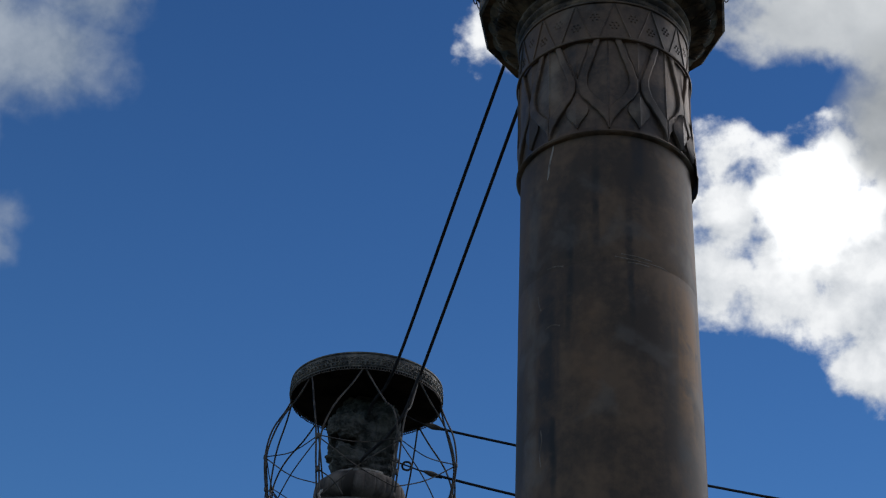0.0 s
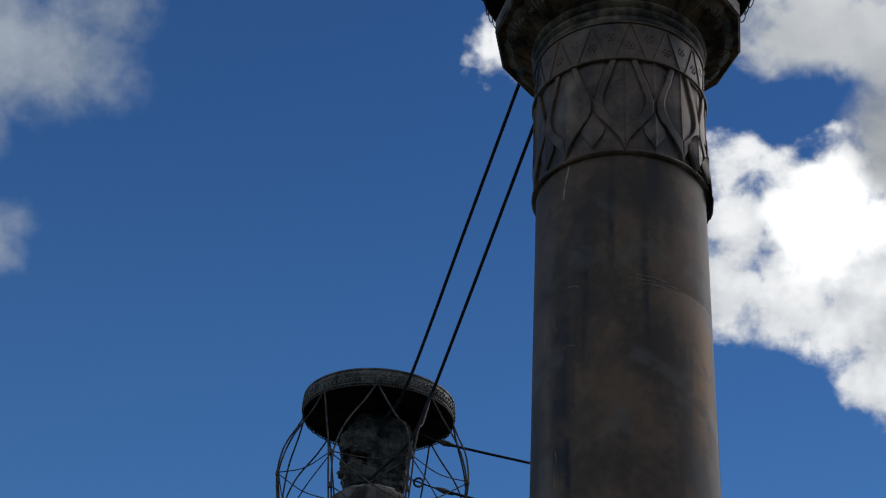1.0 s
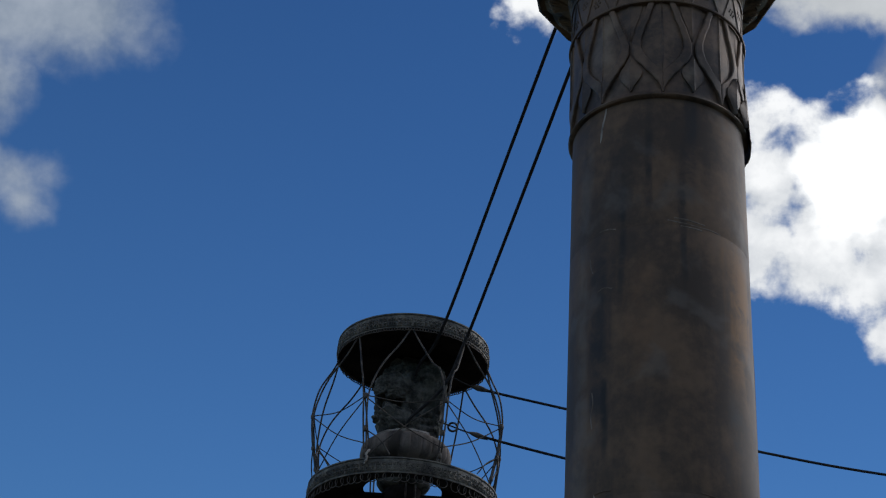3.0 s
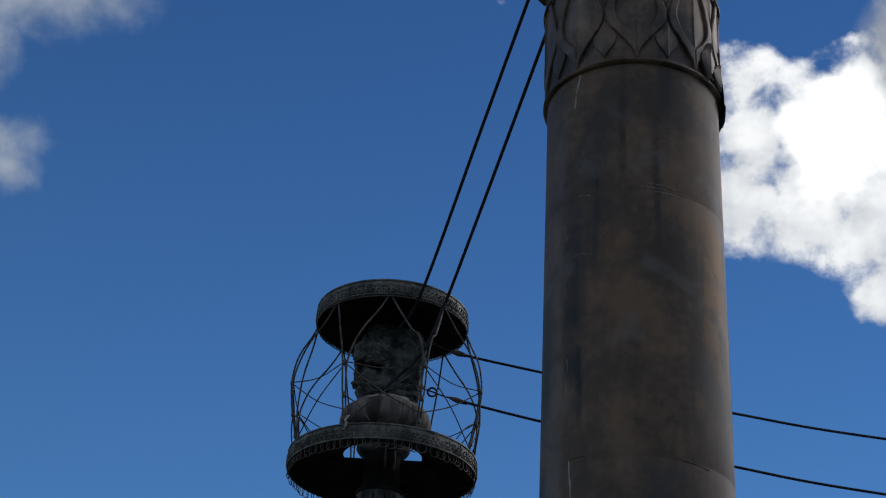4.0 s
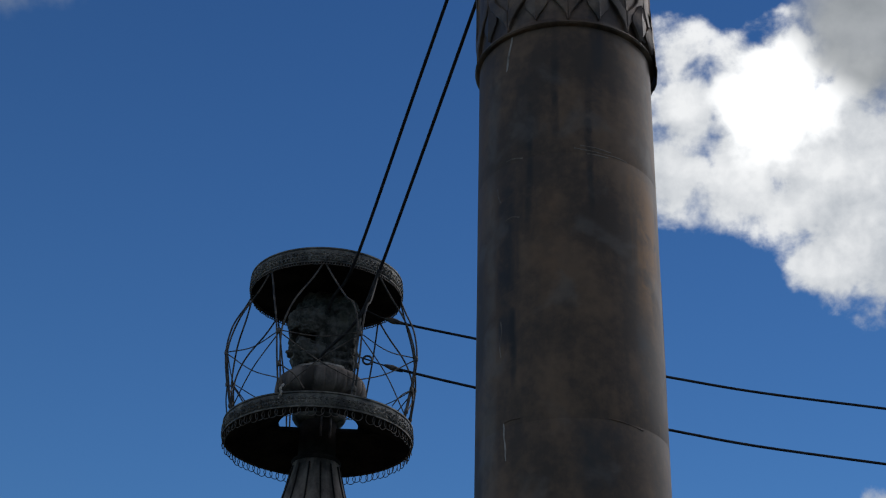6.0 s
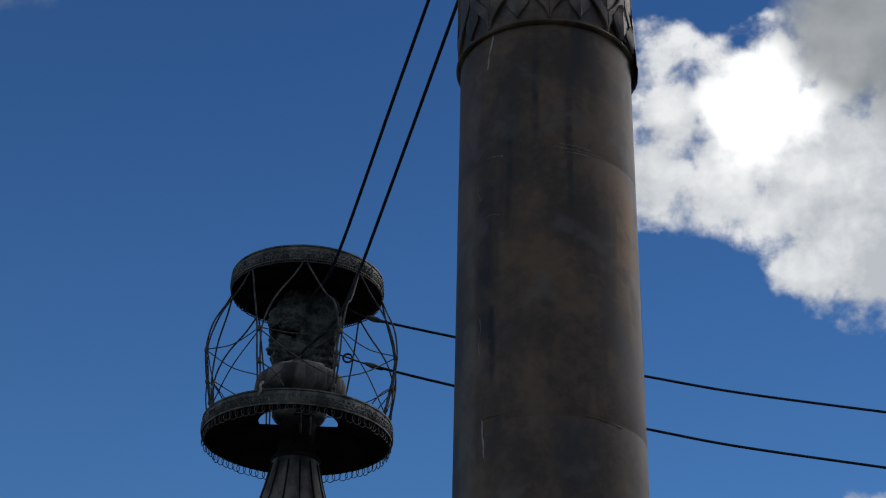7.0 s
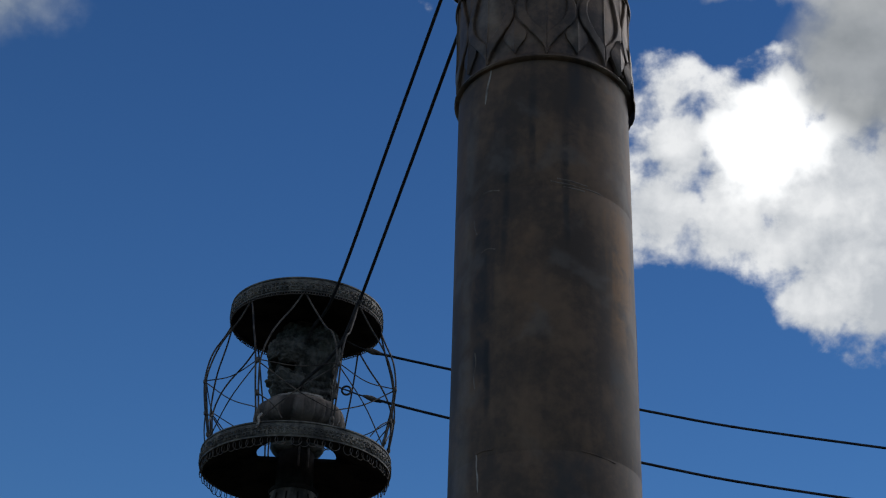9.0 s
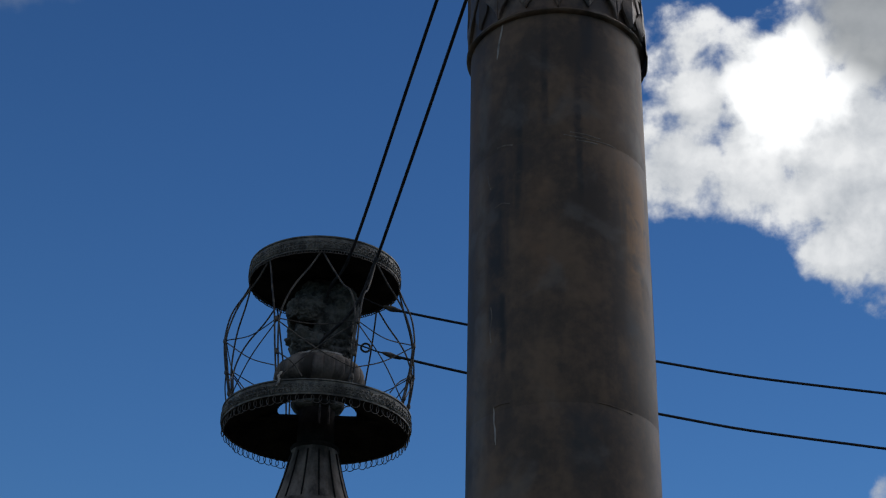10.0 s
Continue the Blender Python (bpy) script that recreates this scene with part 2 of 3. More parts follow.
def lathe(profile, steps=96, closed=False, wave=None, bm=None):
    """Turn (radius, height) pairs about z; wave(angle, i) multiplies the radius."""
    bm = bm or bmesh.new()
    rings = []
    for i, (r, z) in enumerate(profile):
        rings.append([bm.verts.new(((r * (wave(2 * math.pi * k / steps, i) if wave else 1)) * math.cos(2 * math.pi * k / steps),
                                    (r * (wave(2 * math.pi * k / steps, i) if wave else 1)) * math.sin(2 * math.pi * k / steps), z)) for k in range(steps)])
    pairs = list(zip(rings, rings[1:])) + ([(rings[-1], rings[0])] if closed else [])
    for lo, hi in pairs:
        for k in range(steps):
            bm.faces.new((lo[k], lo[(k + 1) % steps], hi[(k + 1) % steps], hi[k]))
    if not closed:
        for ring in (rings[0], rings[-1]):
            bm.faces.new(ring)
    return bm


def tube(points, radius, sides=8, bm=None, loop=False):
    """A round bar along points; radius may be a list."""
    bm = bm or bmesh.new()
    pts = [Vector(p) for p in points]
    n = len(pts)
    rad = radius if isinstance(radius, (list, tuple)) else [radius] * n
    rings, side = [], None
    for i, p in enumerate(pts):
        a = pts[(i - 1) % n] if (loop or i) else p
        b = pts[(i + 1) % n] if (loop or i < n - 1) else p
        t = (b - a).normalized()
        if side is None:
            side = t.orthogonal().normalized()
        side = (side - t * side.dot(t)).normalized()
        up = t.cross(side)
        rings.append([bm.verts.new(p + (side * math.cos(2 * math.pi * k / sides) + up * math.sin(2 * math.pi * k / sides)) * rad[i]) for k in range(sides)])
    for i in range(n if loop else n - 1):
        lo, hi = rings[i], rings[(i + 1) % n]
        for k in range(sides):
            bm.faces.new((lo[k], lo[(k + 1) % sides], hi[(k + 1) % sides], hi[k]))
    if not loop:
        bm.faces.new(rings[0]), bm.faces.new(rings[-1])
    return bm


def glide(points, steps=8):
    """A smooth line through points."""
    p = [Vector(q) for q in points]
    p = [p[0] * 2 - p[1]] + p + [p[-1] * 2 - p[-2]]
    out = []
    for i in range(1, len(p) - 2):
        a, b, c, d = p[i - 1:i + 3]
        for k in range(steps):
            t = k / steps
            out.append(0.5 * ((2 * b) + (c - a) * t + (2 * a - 5 * b + 4 * c - d) * t * t + (3 * b - a - 3 * c + d) * t ** 3))
    return out + [p[-2]]


def polar(deg, r, z):
    return Vector((r * math.cos(radians(deg)), r * math.sin(radians(deg)), z))


def box(cx, cy, cz, sx, sy, sz, bevel=0.006, bm=None):
    bm = bm or bmesh.new()
    made = bmesh.ops.create_cube(bm, size=1, matrix=Matrix.Translation((cx, cy, cz)) @ Matrix.Diagonal((sx, sy, sz, 1)))
    if bevel:
        edges = {e for v in made["verts"] for e in v.link_edges}
        bmesh.ops.bevel(bm, geom=list(edges), offset=bevel, segments=2, affect="EDGES")
    return bm


def curve_of(table, s):
    """Read a width from (position, width) pairs."""
    for (a, wa), (b, wb) in zip(table, table[1:]):
        if s <= b:
            t = (s - a) / (b - a)
            return wa + (wb - wa) * (t * t * (3 - 2 * t) * 0.5 + t * 0.5)
    return table[-1][1]


# ---- ground ----
def build_ground():
    bm = bmesh.new()
    rings = [0, 3, 6, 9, 12, 16, 22, 30, 45, 70, 120, 250, 600, 1500, 4000]
    prev = None
    for r in rings:
        ring = [bm.verts.new((r * math.cos(2 * math.pi * k / 48), 12 + r * math.sin(2 * math.pi * k / 48),
                              -0.03 + 0.05 * noise.noise((r * math.cos(k / 7.64) * 0.2, r * math.sin(k / 7.64) * 0.2, 0)) if 2 < r < 100 else -0.03)) for k in range(48)] if r else [bm.verts.new((0, 12, -0.03))]
        if prev:
            for k in range(48):
                j = (k + 1) % 48
                bm.faces.new((prev[0], ring[k], ring[j]) if len(prev) == 1 else (prev[k], ring[k], ring[j], prev[j]))
        prev = ring
    tagged(part("ground", bm, SOIL), "wide damp dark soil ground under the columns", "ground", kind="structure")


build_ground()

# ---- the large column ----
COLUMN = (1.3655, 10.981, 0.0)
BAND_LOW, BAND_MID, BAND_TOP = 9.243, 10.198, 10.594


def shaft_radius(z):
    return 0.7 * (1 - 0.0018 * (z - 9.25))


def leaf_plate(centre, low, high, table, radius, lift, rows=22, cols=8):
    """A raised leaf on the drum; table gives its half width in degrees by its height."""
    bm = bmesh.new()
    grid = []
    for i in range(rows + 1):
        s = i / rows
        w = max(curve_of(table, s), 0.25)
        z = low + (high - low) * s
        line = [polar(centre - w, radius - 0.006, z)]
        for k in range(cols + 1):
            q = -1 + 2 * k / cols
            r = radius + lift * (0.55 + 0.45 * math.cos(q * math.pi * 0.5)) + 0.006 * math.exp(-(q / 0.12) ** 2)
            line.append(polar(centre + w * q * 0.985, r, z))
        line.append(polar(centre + w, radius - 0.006, z))
        grid.append([bm.verts.new(p) for p in line])
    for a, b in zip(grid, grid[1:]):
        for k in range(len(a) - 1):
            bm.faces.new((a[k], a[k + 1], b[k + 1], b[k]))
    for row in (grid[0], grid[-1]):
        bm.faces.new(row)
    return bm


OUTER = [(0, 0.5), (0.05, 1.2), (0.10, 2.6), (0.17, 6.2), (0.28, 12.0), (0.37, 17.0), (0.45, 19.2), (0.55, 19.3), (0.65, 17.2), (0.85, 12.2), (1, 8.8)]
INNER = [(0, 0.15), (0.07, 4.0), (0.15, 8.0), (0.25, 11.6), (0.36, 13.6), (0.47, 13.6), (0.6, 11.6), (0.8, 7.9), (1, 4.8)]
TEAR = [(0, 0.3), (0.12, 1.8), (0.25, 4.4), (0.40, 7.2), (0.52, 7.8), (0.62, 7.0), (0.8, 3.6), (1, 0.8)]
LEAF_LOW, LEAF_IN, LEAF_HIGH = 9.285, 9.49, BAND_MID - 0.004


def lotus_leaf(centre, rows=34):
    """A leaf with a broad rounded border, a sunk blade and a midrib."""
    bm = bmesh.new()
    grid = []
    for i in range(rows + 1):
        s = i / rows
        z = LEAF_LOW + (LEAF_HIGH - LEAF_LOW) * s
        w = curve_of(OUTER, s)
        q = (z - LEAF_IN) / (LEAF_HIGH - LEAF_IN)
        n = curve_of(INNER, q) if q > 0 else 0.05
        deep = min(1.0, n / 4.0)
        half = [(w, 0.698), (w, 0.729), (w - min(0.7, w * 0.2), 0.7345), (w * 0.5 + n * 0.5, 0.7355), (n + min(0.7, (w - n) * 0.2), 0.7345), (n, 0.730),
                (n * 0.985, 0.730 - 0.022 * deep), (n * 0.8, 0.731 - 0.020 * deep), (n * 0.4, 0.732 - 0.014 * deep), (n * 0.09, 0.732 - 0.012 * deep)]
        line = [polar(centre - a, r, z) for a, r in half] + [polar(centre, 0.733 - 0.003 * deep, z)] + [polar(centre + a, r, z) for a, r in half[::-1]]
        grid.append([bm.verts.new(p) for p in line])
    for a, b in zip(grid, grid[1:]):
        for k in range(len(a) - 1):
            bm.faces.new((a[k], a[k + 1], b[k + 1], b[k]))
    bm.faces.new(grid[0]), bm.faces.new(grid[-1])
    return bm


def build_column():
    col = thing("column", COLUMN, "tall weathered brown bronze-clad column with lotus band", "column")
    part("plinth", lathe([(1.15, -0.2), (1.15, 0.32), (1.10, 0.36), (0.98, 0.38), (0.95, 0.5), (0.86, 0.56), (0.80, 0.62), (0.74, 0.66)], 96), BRONZE_DARK, col)
    for lo, hi in ((0.60, 3.50), (3.50, 5.905), (5.905, 8.06), (8.06, 9.30)):
        prof = [(shaft_radius(lo) - 0.0004, lo), (shaft_radius(lo), lo + 0.002)]
        n = 8
        prof += [(shaft_radius(lo + (hi - lo) * i / n), lo + (hi - lo) * i / n) for i in range(1, n)]
        prof += [(shaft_radius(hi), hi - 0.002), (shaft_radius(hi) - 0.0004, hi)]
        dents = lambda a, i: 1 + 0.0022 * noise.noise((math.cos(a) * 2.2, math.sin(a) * 2.2, prof[i][1] * 1.2))
        part("shaft_drum", lathe(prof, 128, wave=dents), BRONZE, col, smooth=20)
    # sleeve that carries the relief
    ragged = lambda a, i: 1 + 0.004 * noise.noise((math.cos(a) * 4, math.sin(a) * 4, i * 0.5))
    sleeve = part("sleeve", lathe([(0.690, BAND_LOW - 0.01), (0.728, BAND_LOW), (0.738, BAND_LOW + 0.014), (0.732, BAND_LOW + 0.03), (0.712, BAND_LOW + 0.045),
                                   (0.703, 9.32), (0.703, 10.18), (0.720, 10.195), (0.724, 10.60), (0.70, 10.62)], 128, wave=ragged), BRONZE_DARK, col)
    for k in range(9):
        a = -93.8 + 40 * k + 0.8 * math.sin(k * 2.1)
        part("leaf", lotus_leaf(a), BRONZE_DARK, sleeve, smooth=25)
        part("bud", leaf_plate(a + 20, 9.32, 9.665, TEAR, 0.706, 0.024, 16, 8), BRONZE_DARK, sleeve, smooth=25)
        part("back_leaf", leaf_plate(a + 20, 9.83, LEAF_HIGH, [(0, 0.3), (0.3, 2.6), (0.7, 6.6), (1, 8.6)], 0.700, 0.016, 12, 8), BRONZE_DARK, sleeve, smooth=25)
    # upper band: a zigzag of thin ribs with a rosette in every field
    for k in range(14):
        c = -89.0 + 360 / 14 * k
        for s in (-1, 1):
            part("chevron", tube([polar(c + s * 10.6, 0.7255, BAND_MID + 0.02), polar(c + s * 5.3, 0.727, BAND_MID + 0.2), polar(c + s * 0.7, 0.727, BAND_TOP - 0.02)], 0.0075, 6), BRONZE_DARK, sleeve)
        for d, z in ((0.0, BAND_MID + 0.15), (180 / 14, BAND_MID + 0.24)):
            ros = bmesh.new()
            for q in range(7):
                rr = 0.0 if q == 0 else 0.034
                p = polar(c + d + math.degrees(rr * math.cos(q * math.pi / 3) / 0.726), 0.7195, z + rr * math.sin(q * math.pi / 3))
                bmesh.ops.create_icosphere(ros, subdivisions=1, radius=0.012, matrix=Matrix.Translation(p))
            part("rosette", ros, BRONZE_DARK, sleeve)
    # a loose flap of cladding at the foot of the sleeve, and a run of paint below it
    flap = bmesh.new()
    rows = []
    for i in range(9):
        z = 9.20 + 0.07 * i
        out = 0.762 - 0.0032 * i
        rows.append([flap.verts.new(polar(-20 + 5 * k + (0.6 if i % 2 else 0), out + t + 0.004 * math.sin(k * 1.9 + i), z + 0.012 * math.sin(k * 2.3) * (i == 0))) for t in (0, -0.008) for k in (range(8) if t == 0 else range(7, -1, -1))])
    for a, b in zip(rows, rows[1:]):
        for k in range(16):
            flap.faces.new((a[k], a[(k + 1) % 16], b[(k + 1) % 16], b[k]))
    flap.faces.new(rows[0]), flap.faces.new(rows[-1])
    part("flap", flap, BRONZE_DARK, col)
    part("paint_run", tube([polar(-132.6 - 0.7 * i + 0.3 * math.sin(i * 1.3), 0.6995, 9.235 - 0.044 * i) for i in range(8)], [0.006, 0.008, 0.009, 0.009, 0.01, 0.011, 0.009, 0.003], 6), LIME, col)
    part("paint_run", tube([polar(-139.3 + 0.3 * i + 0.3 * math.sin(i * 1.7), 0.7035, 5.95 - 0.042 * i) for i in range(8)], [0.003, 0.006, 0.007, 0.005, 0.007, 0.008, 0.006, 0.003], 6), LIME, col)
    for marks in (((-137.3, 8.092), (-131, 8.09), (-124.8, 8.068)), ((-145.3, 7.892), (-144.5, 7.82), (-142.5, 7.753)), ((-138.5, 7.572), (-133, 7.585), (-127.2, 7.56)), ((-142, 6.75), (-141, 6.66), (-142.5, 6.55), (-141.5, 6.46))):
        part("scratch", tube(glide([polar(d, 0.6935 + 0.0018 * (8.6 - z) * 0.7, z) for d, z in marks], 4), 0.010, 8), SCUFF, col)
    for bead in (((-139, 5.944), (-134, 5.952), (-127, 5.946)), ((-75, 5.915), (-66, 5.905), (-52, 5.887))):
        part("weld_bead", tube(glide([polar(d, 0.7040, z) for d, z in bead], 6), 0.0055, 6), BRONZE, col)
    part("lap_seam", tube(glide([polar(-9, 0.700, 7.30), polar(-10, 0.701, 7.1), polar(-9.5, 0.701, 6.8), polar(-10, 0.7005, 6.3)], 6), 0.0045, 6), BRONZE, col)
    for line in (((-92, 8.10), (-80, 8.078), (-62, 8.068), (-45, 8.05)), ((-88, 8.125), (-78, 8.112), (-68, 8.098)), ((-84, 8.055), (-76, 8.050), (-70, 8.045))):
        part("dent_ridge", tube(glide([polar(d, 0.6945, z) for d, z in line], 6), 0.010, 8), SCUFF, col)
    part("torn_leaf", leaf_plate(-41, 9.27, 9.62, TEAR, 0.722, 0.040, 16, 8), BRONZE_DARK, col, smooth=25)
    part("torn_leaf", leaf_plate(-27, 9.25, 9.52, TEAR, 0.728, 0.034, 16, 8), BRONZE_DARK, col, smooth=25)
    for z, r, thick in ((BAND_MID, 0.738, 0.013), (BAND_TOP, 0.729, 0.011)):
        part("ring", tube([polar(360 * i / 96, r, z) for i in range(96)], thick, 8, loop=True), BRONZE_DARK, col)
    part("necking", lathe([(0.70, 10.60), (0.730, 10.606), (0.738, 10.622), (0.736, 10.640), (0.722, 10.648), (0.720, 10.672), (0.736, 10.684), (0.748, 10.706), (0.746, 10.730), (0.730, 10.742),
                           (0.728, 10.756), (0.752, 10.768), (0.768, 10.790), (0.766, 10.815), (0.745, 10.832), (0.72, 10.84)], 96), CAPITAL, col, smooth=30)
    # bell with two rows of carved leaves
    carve = lambda a, i: 1 + (0.0, 0.02, 0.035, 0.03, 0.0)[i] * (abs(math.sin(a * 13)) ** 0.6 - 0.5 + 0.6 * noise.noise((a * 9, i * 1.7, 0)))
    part("bell", lathe([(0.72, 10.80), (0.80, 10.86), (0.90, 10.915), (0.99, 10.955), (1.02, 11.02)], 260, wave=carve), CAPITAL, col, smooth=60)
    rng = random.Random(7)
    for k in range(22):
        # a curling leaf of five ridged fingers, each spreading from the stem
        a = 360 / 22 * k + rng.uniform(-1.5, 1.5)
        leaf = bmesh.new()
        for f in range(-2, 3):
            end = 0.985 - 0.035 * abs(f) + rng.uniform(-0.02, 0.02)
            top = 10.955 - 0.022 * abs(f) + rng.uniform(-0.012, 0.012)
            line = glide([polar(a + f * 0.8, 0.765, 10.835), polar(a + f * 1.7, 0.84, 10.858 + 0.008 * abs(f)), polar(a + f * 2.6, 0.925, 10.893), polar(a + f * 3.3, end, top)], 4)
            tube(line, [0.012, 0.014, 0.016, 0.018, 0.019, 0.020, 0.020, 0.019, 0.018, 0.016, 0.013, 0.010, 0.005], 6, leaf)
        part("carved_leaf", leaf, CAPITAL, col)
    slab = bmesh.new()
    rows = []
    for r, z in ((0.9, 10.985), (1.075, 10.965), (1.095, 10.985), (1.095, 11.12), (1.06, 11.16), (0.9, 11.17)):
        rows.append([slab.verts.new(polar(360 * k / 14 + 2, r, z)) for k in range(14)])
    for a, b in zip(rows, rows[1:]):
        for k in range(14):
            slab.faces.new((a[k], a[(k + 1) % 14], b[(k + 1) % 14], b[k]))
    slab.faces.new(rows[0]), slab.faces.new(rows[-1])
    part("abacus", slab, CAPITAL, col, smooth=10)
    part("upper_post", lathe([(0.5, 11.15), (0.42, 11.3), (0.36, 11.5), (0.38, 11.92)], 48), BRONZE_DARK, col)
    return col


def brim(name, parent, r, z, rise, hole, high, label):
    """A shallow tin hood: rim band, sloping underside with its shade painted in, and top."""
    b = part(name, lathe([(r - 0.008, z), (r + 0.004, z), (r + 0.004, z + 0.012), (r - 0.004, z + 0.018), (r - 0.004, z + high - 0.02),
                          (r + 0.006, z + high - 0.014), (r + 0.006, z + high), (r - 0.02, z + high + 0.004), (r - 0.02, z + high - 0.02), (r - 0.014, z + 0.02)], 112, closed=True), TIN, parent, label)
    # shade under the hood is painted: near-black instead of tin
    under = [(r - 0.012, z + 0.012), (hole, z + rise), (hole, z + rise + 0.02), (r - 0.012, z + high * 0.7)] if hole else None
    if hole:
        part("underside", lathe(under, 112, closed=True), NEAR_BLACK, b, "near-black underside with its shade painted in")
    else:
        part("underside", lathe([(r - 0.012, z + 0.02), (r - 0.012, z + high * 0.7)], 112), NEAR_BLACK, b, "near-black underside with its shade painted in")
    return b


def lace(parent, r, z0, z1, count):
    """Pressed openwork on a rim band: small curls and studs in two rows."""
    bm = bmesh.new()
    h = z1 - z0
    rng = random.Random(count)
    for k in range(count):
        a = 360 * k / count
        step = 360 / count

        def at(da, dz):
            return polar(a + da * step, r, z0 + h * dz)

        if k % 3 == 0:
            tube([at(0, 0.02), at(0.03, 0.5), at(0, 0.97)], h * 0.055, 4, bm)
        # a scroll, its mirrored fellow above and a leaf between them
        turn = rng.choice((-1, 1))
        for low, size in ((0.24, 0.20), (0.62, 0.15)):
            curl = []
            for q in range(9):
                w = q * 0.72 * turn + low * 5
                g = size * (1 - 0.075 * q)
                curl.append(at(0.5 + g * h / (2 * math.pi * r / count) * math.cos(w), low + g * math.sin(w)))
            tube(curl, h * 0.056, 4, bm)
        tube([at(0.05, 0.42 + 0.06 * turn), at(0.5, 0.44), at(0.95, 0.42 - 0.06 * turn)], h * 0.045, 4, bm)
        if k % 2:
            tube([at(0.1, 0.82), at(0.5, 0.76), at(0.9, 0.82)], h * 0.045, 4, bm)
    tagged(part("lace", bm, TIN, parent, "pressed openwork scrolls", smooth=0), kind="stuff")


def fringe(parent, r, z, size, step, name, mat, dropout=0.0, gauge=0.085):
    """Wire rings hung side by side under a rim."""
    count = int(2 * math.pi * r / step)
    base = finish(name, tube([Vector((0, size * math.cos(2 * math.pi * q / 14), size * math.sin(2 * math.pi * q / 14) - size * 0.6)) for q in range(14)], size * gauge, 5, loop=True), mat)
    rng = random.Random(int(r * 1000))
    for k in range(count):
        if rng.random() < dropout:
            continue
        a = 360 * k / count
        ob = part(name, base, mat, parent)
        ob.matrix_local = Matrix.Translation(polar(a, r, z + rng.uniform(-0.1, 0.1) * size)) @ pose(0, 0, 0, 0, rng.uniform(-10, 10), a + rng.uniform(-9, 9))


def build_hood():
    """The hood over the large column's capital."""
    hood = thing("lantern_hood", (COLUMN[0], COLUMN[1], 0), "dark tin hood with a wire ring fringe on the column", "lantern")
    b = brim("brim", hood, 1.255, 11.70, 0.2, 0.36, 0.2, "dull tin rim")
    lace(b, 1.263, 11.71, 11.88, 110)
    fringe(b, 1.237, 11.69, 0.062, 0.105, "wire_loop", IRON)
    return hood


column = build_column()
build_hood()

# ---- the lantern column ----
LANTERN = (-0.708, 15.92, 0.0)


def build_lantern_column():
    col = thing("lantern_column", LANTERN, "dark column with a ribbed conical cap under the wire lantern", "column")
    part("base", lathe([(0.85, -0.2), (0.85, 0.3), (0.7, 0.36), (0.62, 0.5), (0.52, 0.56)], 64), BRONZE_DARK, col)
    part("shaft", lathe([(0.50, 0.5), (0.49, 3), (0.46, 6.6), (0.45, 6.88)], 64), BRONZE, col)
    part("ring", lathe([(0.40, 6.84), (0.48, 6.87), (0.52, 6.91), (0.52, 6.96), (0.47, 7.00), (0.45, 7.03), (0.38, 7.05)], 64), FLUTED, col)
    ribbed = lambda a, i: 1 + 0.02 * (abs(math.sin(a * 7)) ** 0.35 - 0.8)
    cap = part("cap", lathe([(0.43, 6.96), (0.412, 7.03), (0.355, 7.20), (0.305, 7.38), (0.266, 7.54), (0.250, 7.62), (0.243, 7.67), (0.20, 7.69)], 168, wave=ribbed), FLUTED, col, "dark ribbed cone, stained")
    for k in range(14):
        a = 360 / 14 * k
        part("rib", tube([polar(a, 0.412, 7.03), polar(a, 0.356, 7.20), polar(a, 0.306, 7.38), polar(a, 0.258, 7.60)], 0.009, 6), NEAR_BLACK, cap)
    part("cap_ring", lathe([(0.20, 7.63), (0.252, 7.65), (0.262, 7.675), (0.246, 7.70), (0.20, 7.71)], 64), NEAR_BLACK, col)
    part("post", lathe([(0.20, 7.6), (0.195, 8.0), (0.19, 8.30)], 40), NEAR_BLACK, col)
    for a in (-80, -52):
        part("pipe", tube([polar(a, 0.215, 7.9), polar(a, 0.215, 8.26)], 0.012, 8), IRON, col)
    part("collar", lathe([(0.18, 8.10), (0.26, 8.13), (0.285, 8.17), (0.285, 8.20), (0.24, 8.23), (0.26, 8.25), (0.30, 8.28), (0.325, 8.32), (0.30, 8.36)], 64), STONE, col)
    fluted = lambda a, i: 1 + (0.0, 0.01, 0.025, 0.03, 0.03, 0.03, 0.02, 0.0, 0.0, 0.0)[i] * (abs(math.cos(a * 12)) ** 0.35 - 0.75)
    part("bowl", lathe([(0.30, 8.31), (0.40, 8.345), (0.456, 8.385), (0.482, 8.43), (0.487, 8.48), (0.480, 8.54), (0.460, 8.582), (0.42, 8.618), (0.36, 8.642), (0.30, 8.655)], 240, wave=fluted), FLUTED, col, "fluted stone bowl streaked with rust")
    worn = lambda a, i: 1 + 0.09 * noise.noise((math.cos(a) * 2.6, math.sin(a) * 2.6, i * 0.4))
    part("bowl_rim", lathe([(0.24, 8.63), (0.325, 8.638), (0.345, 8.658), (0.338, 8.684), (0.29, 8.70), (0.2, 8.705)], 96, wave=worn), LIME, col, "pale chipped rim")
    return col


def worn_pits(p):
    """Depth of the two weathered holes and the crease between the masses."""
    deep = 0.0
    for x, z, wide, tall, depth in ((-0.30, 9.02, 0.045, 0.055, 0.11), (-0.13, 9.01, 0.10, 0.022, 0.06), (0.06, 8.98, 0.05, 0.05, 0.05), (-0.18, 8.84, 0.09, 0.016, 0.035), (0.22, 8.82, 0.04, 0.06, 0.04)):
        if p.y < 0.05:
            deep += depth * math.exp(-((p.x - x) / wide) ** 2 - ((p.z - z) / tall) ** 2)
    return deep


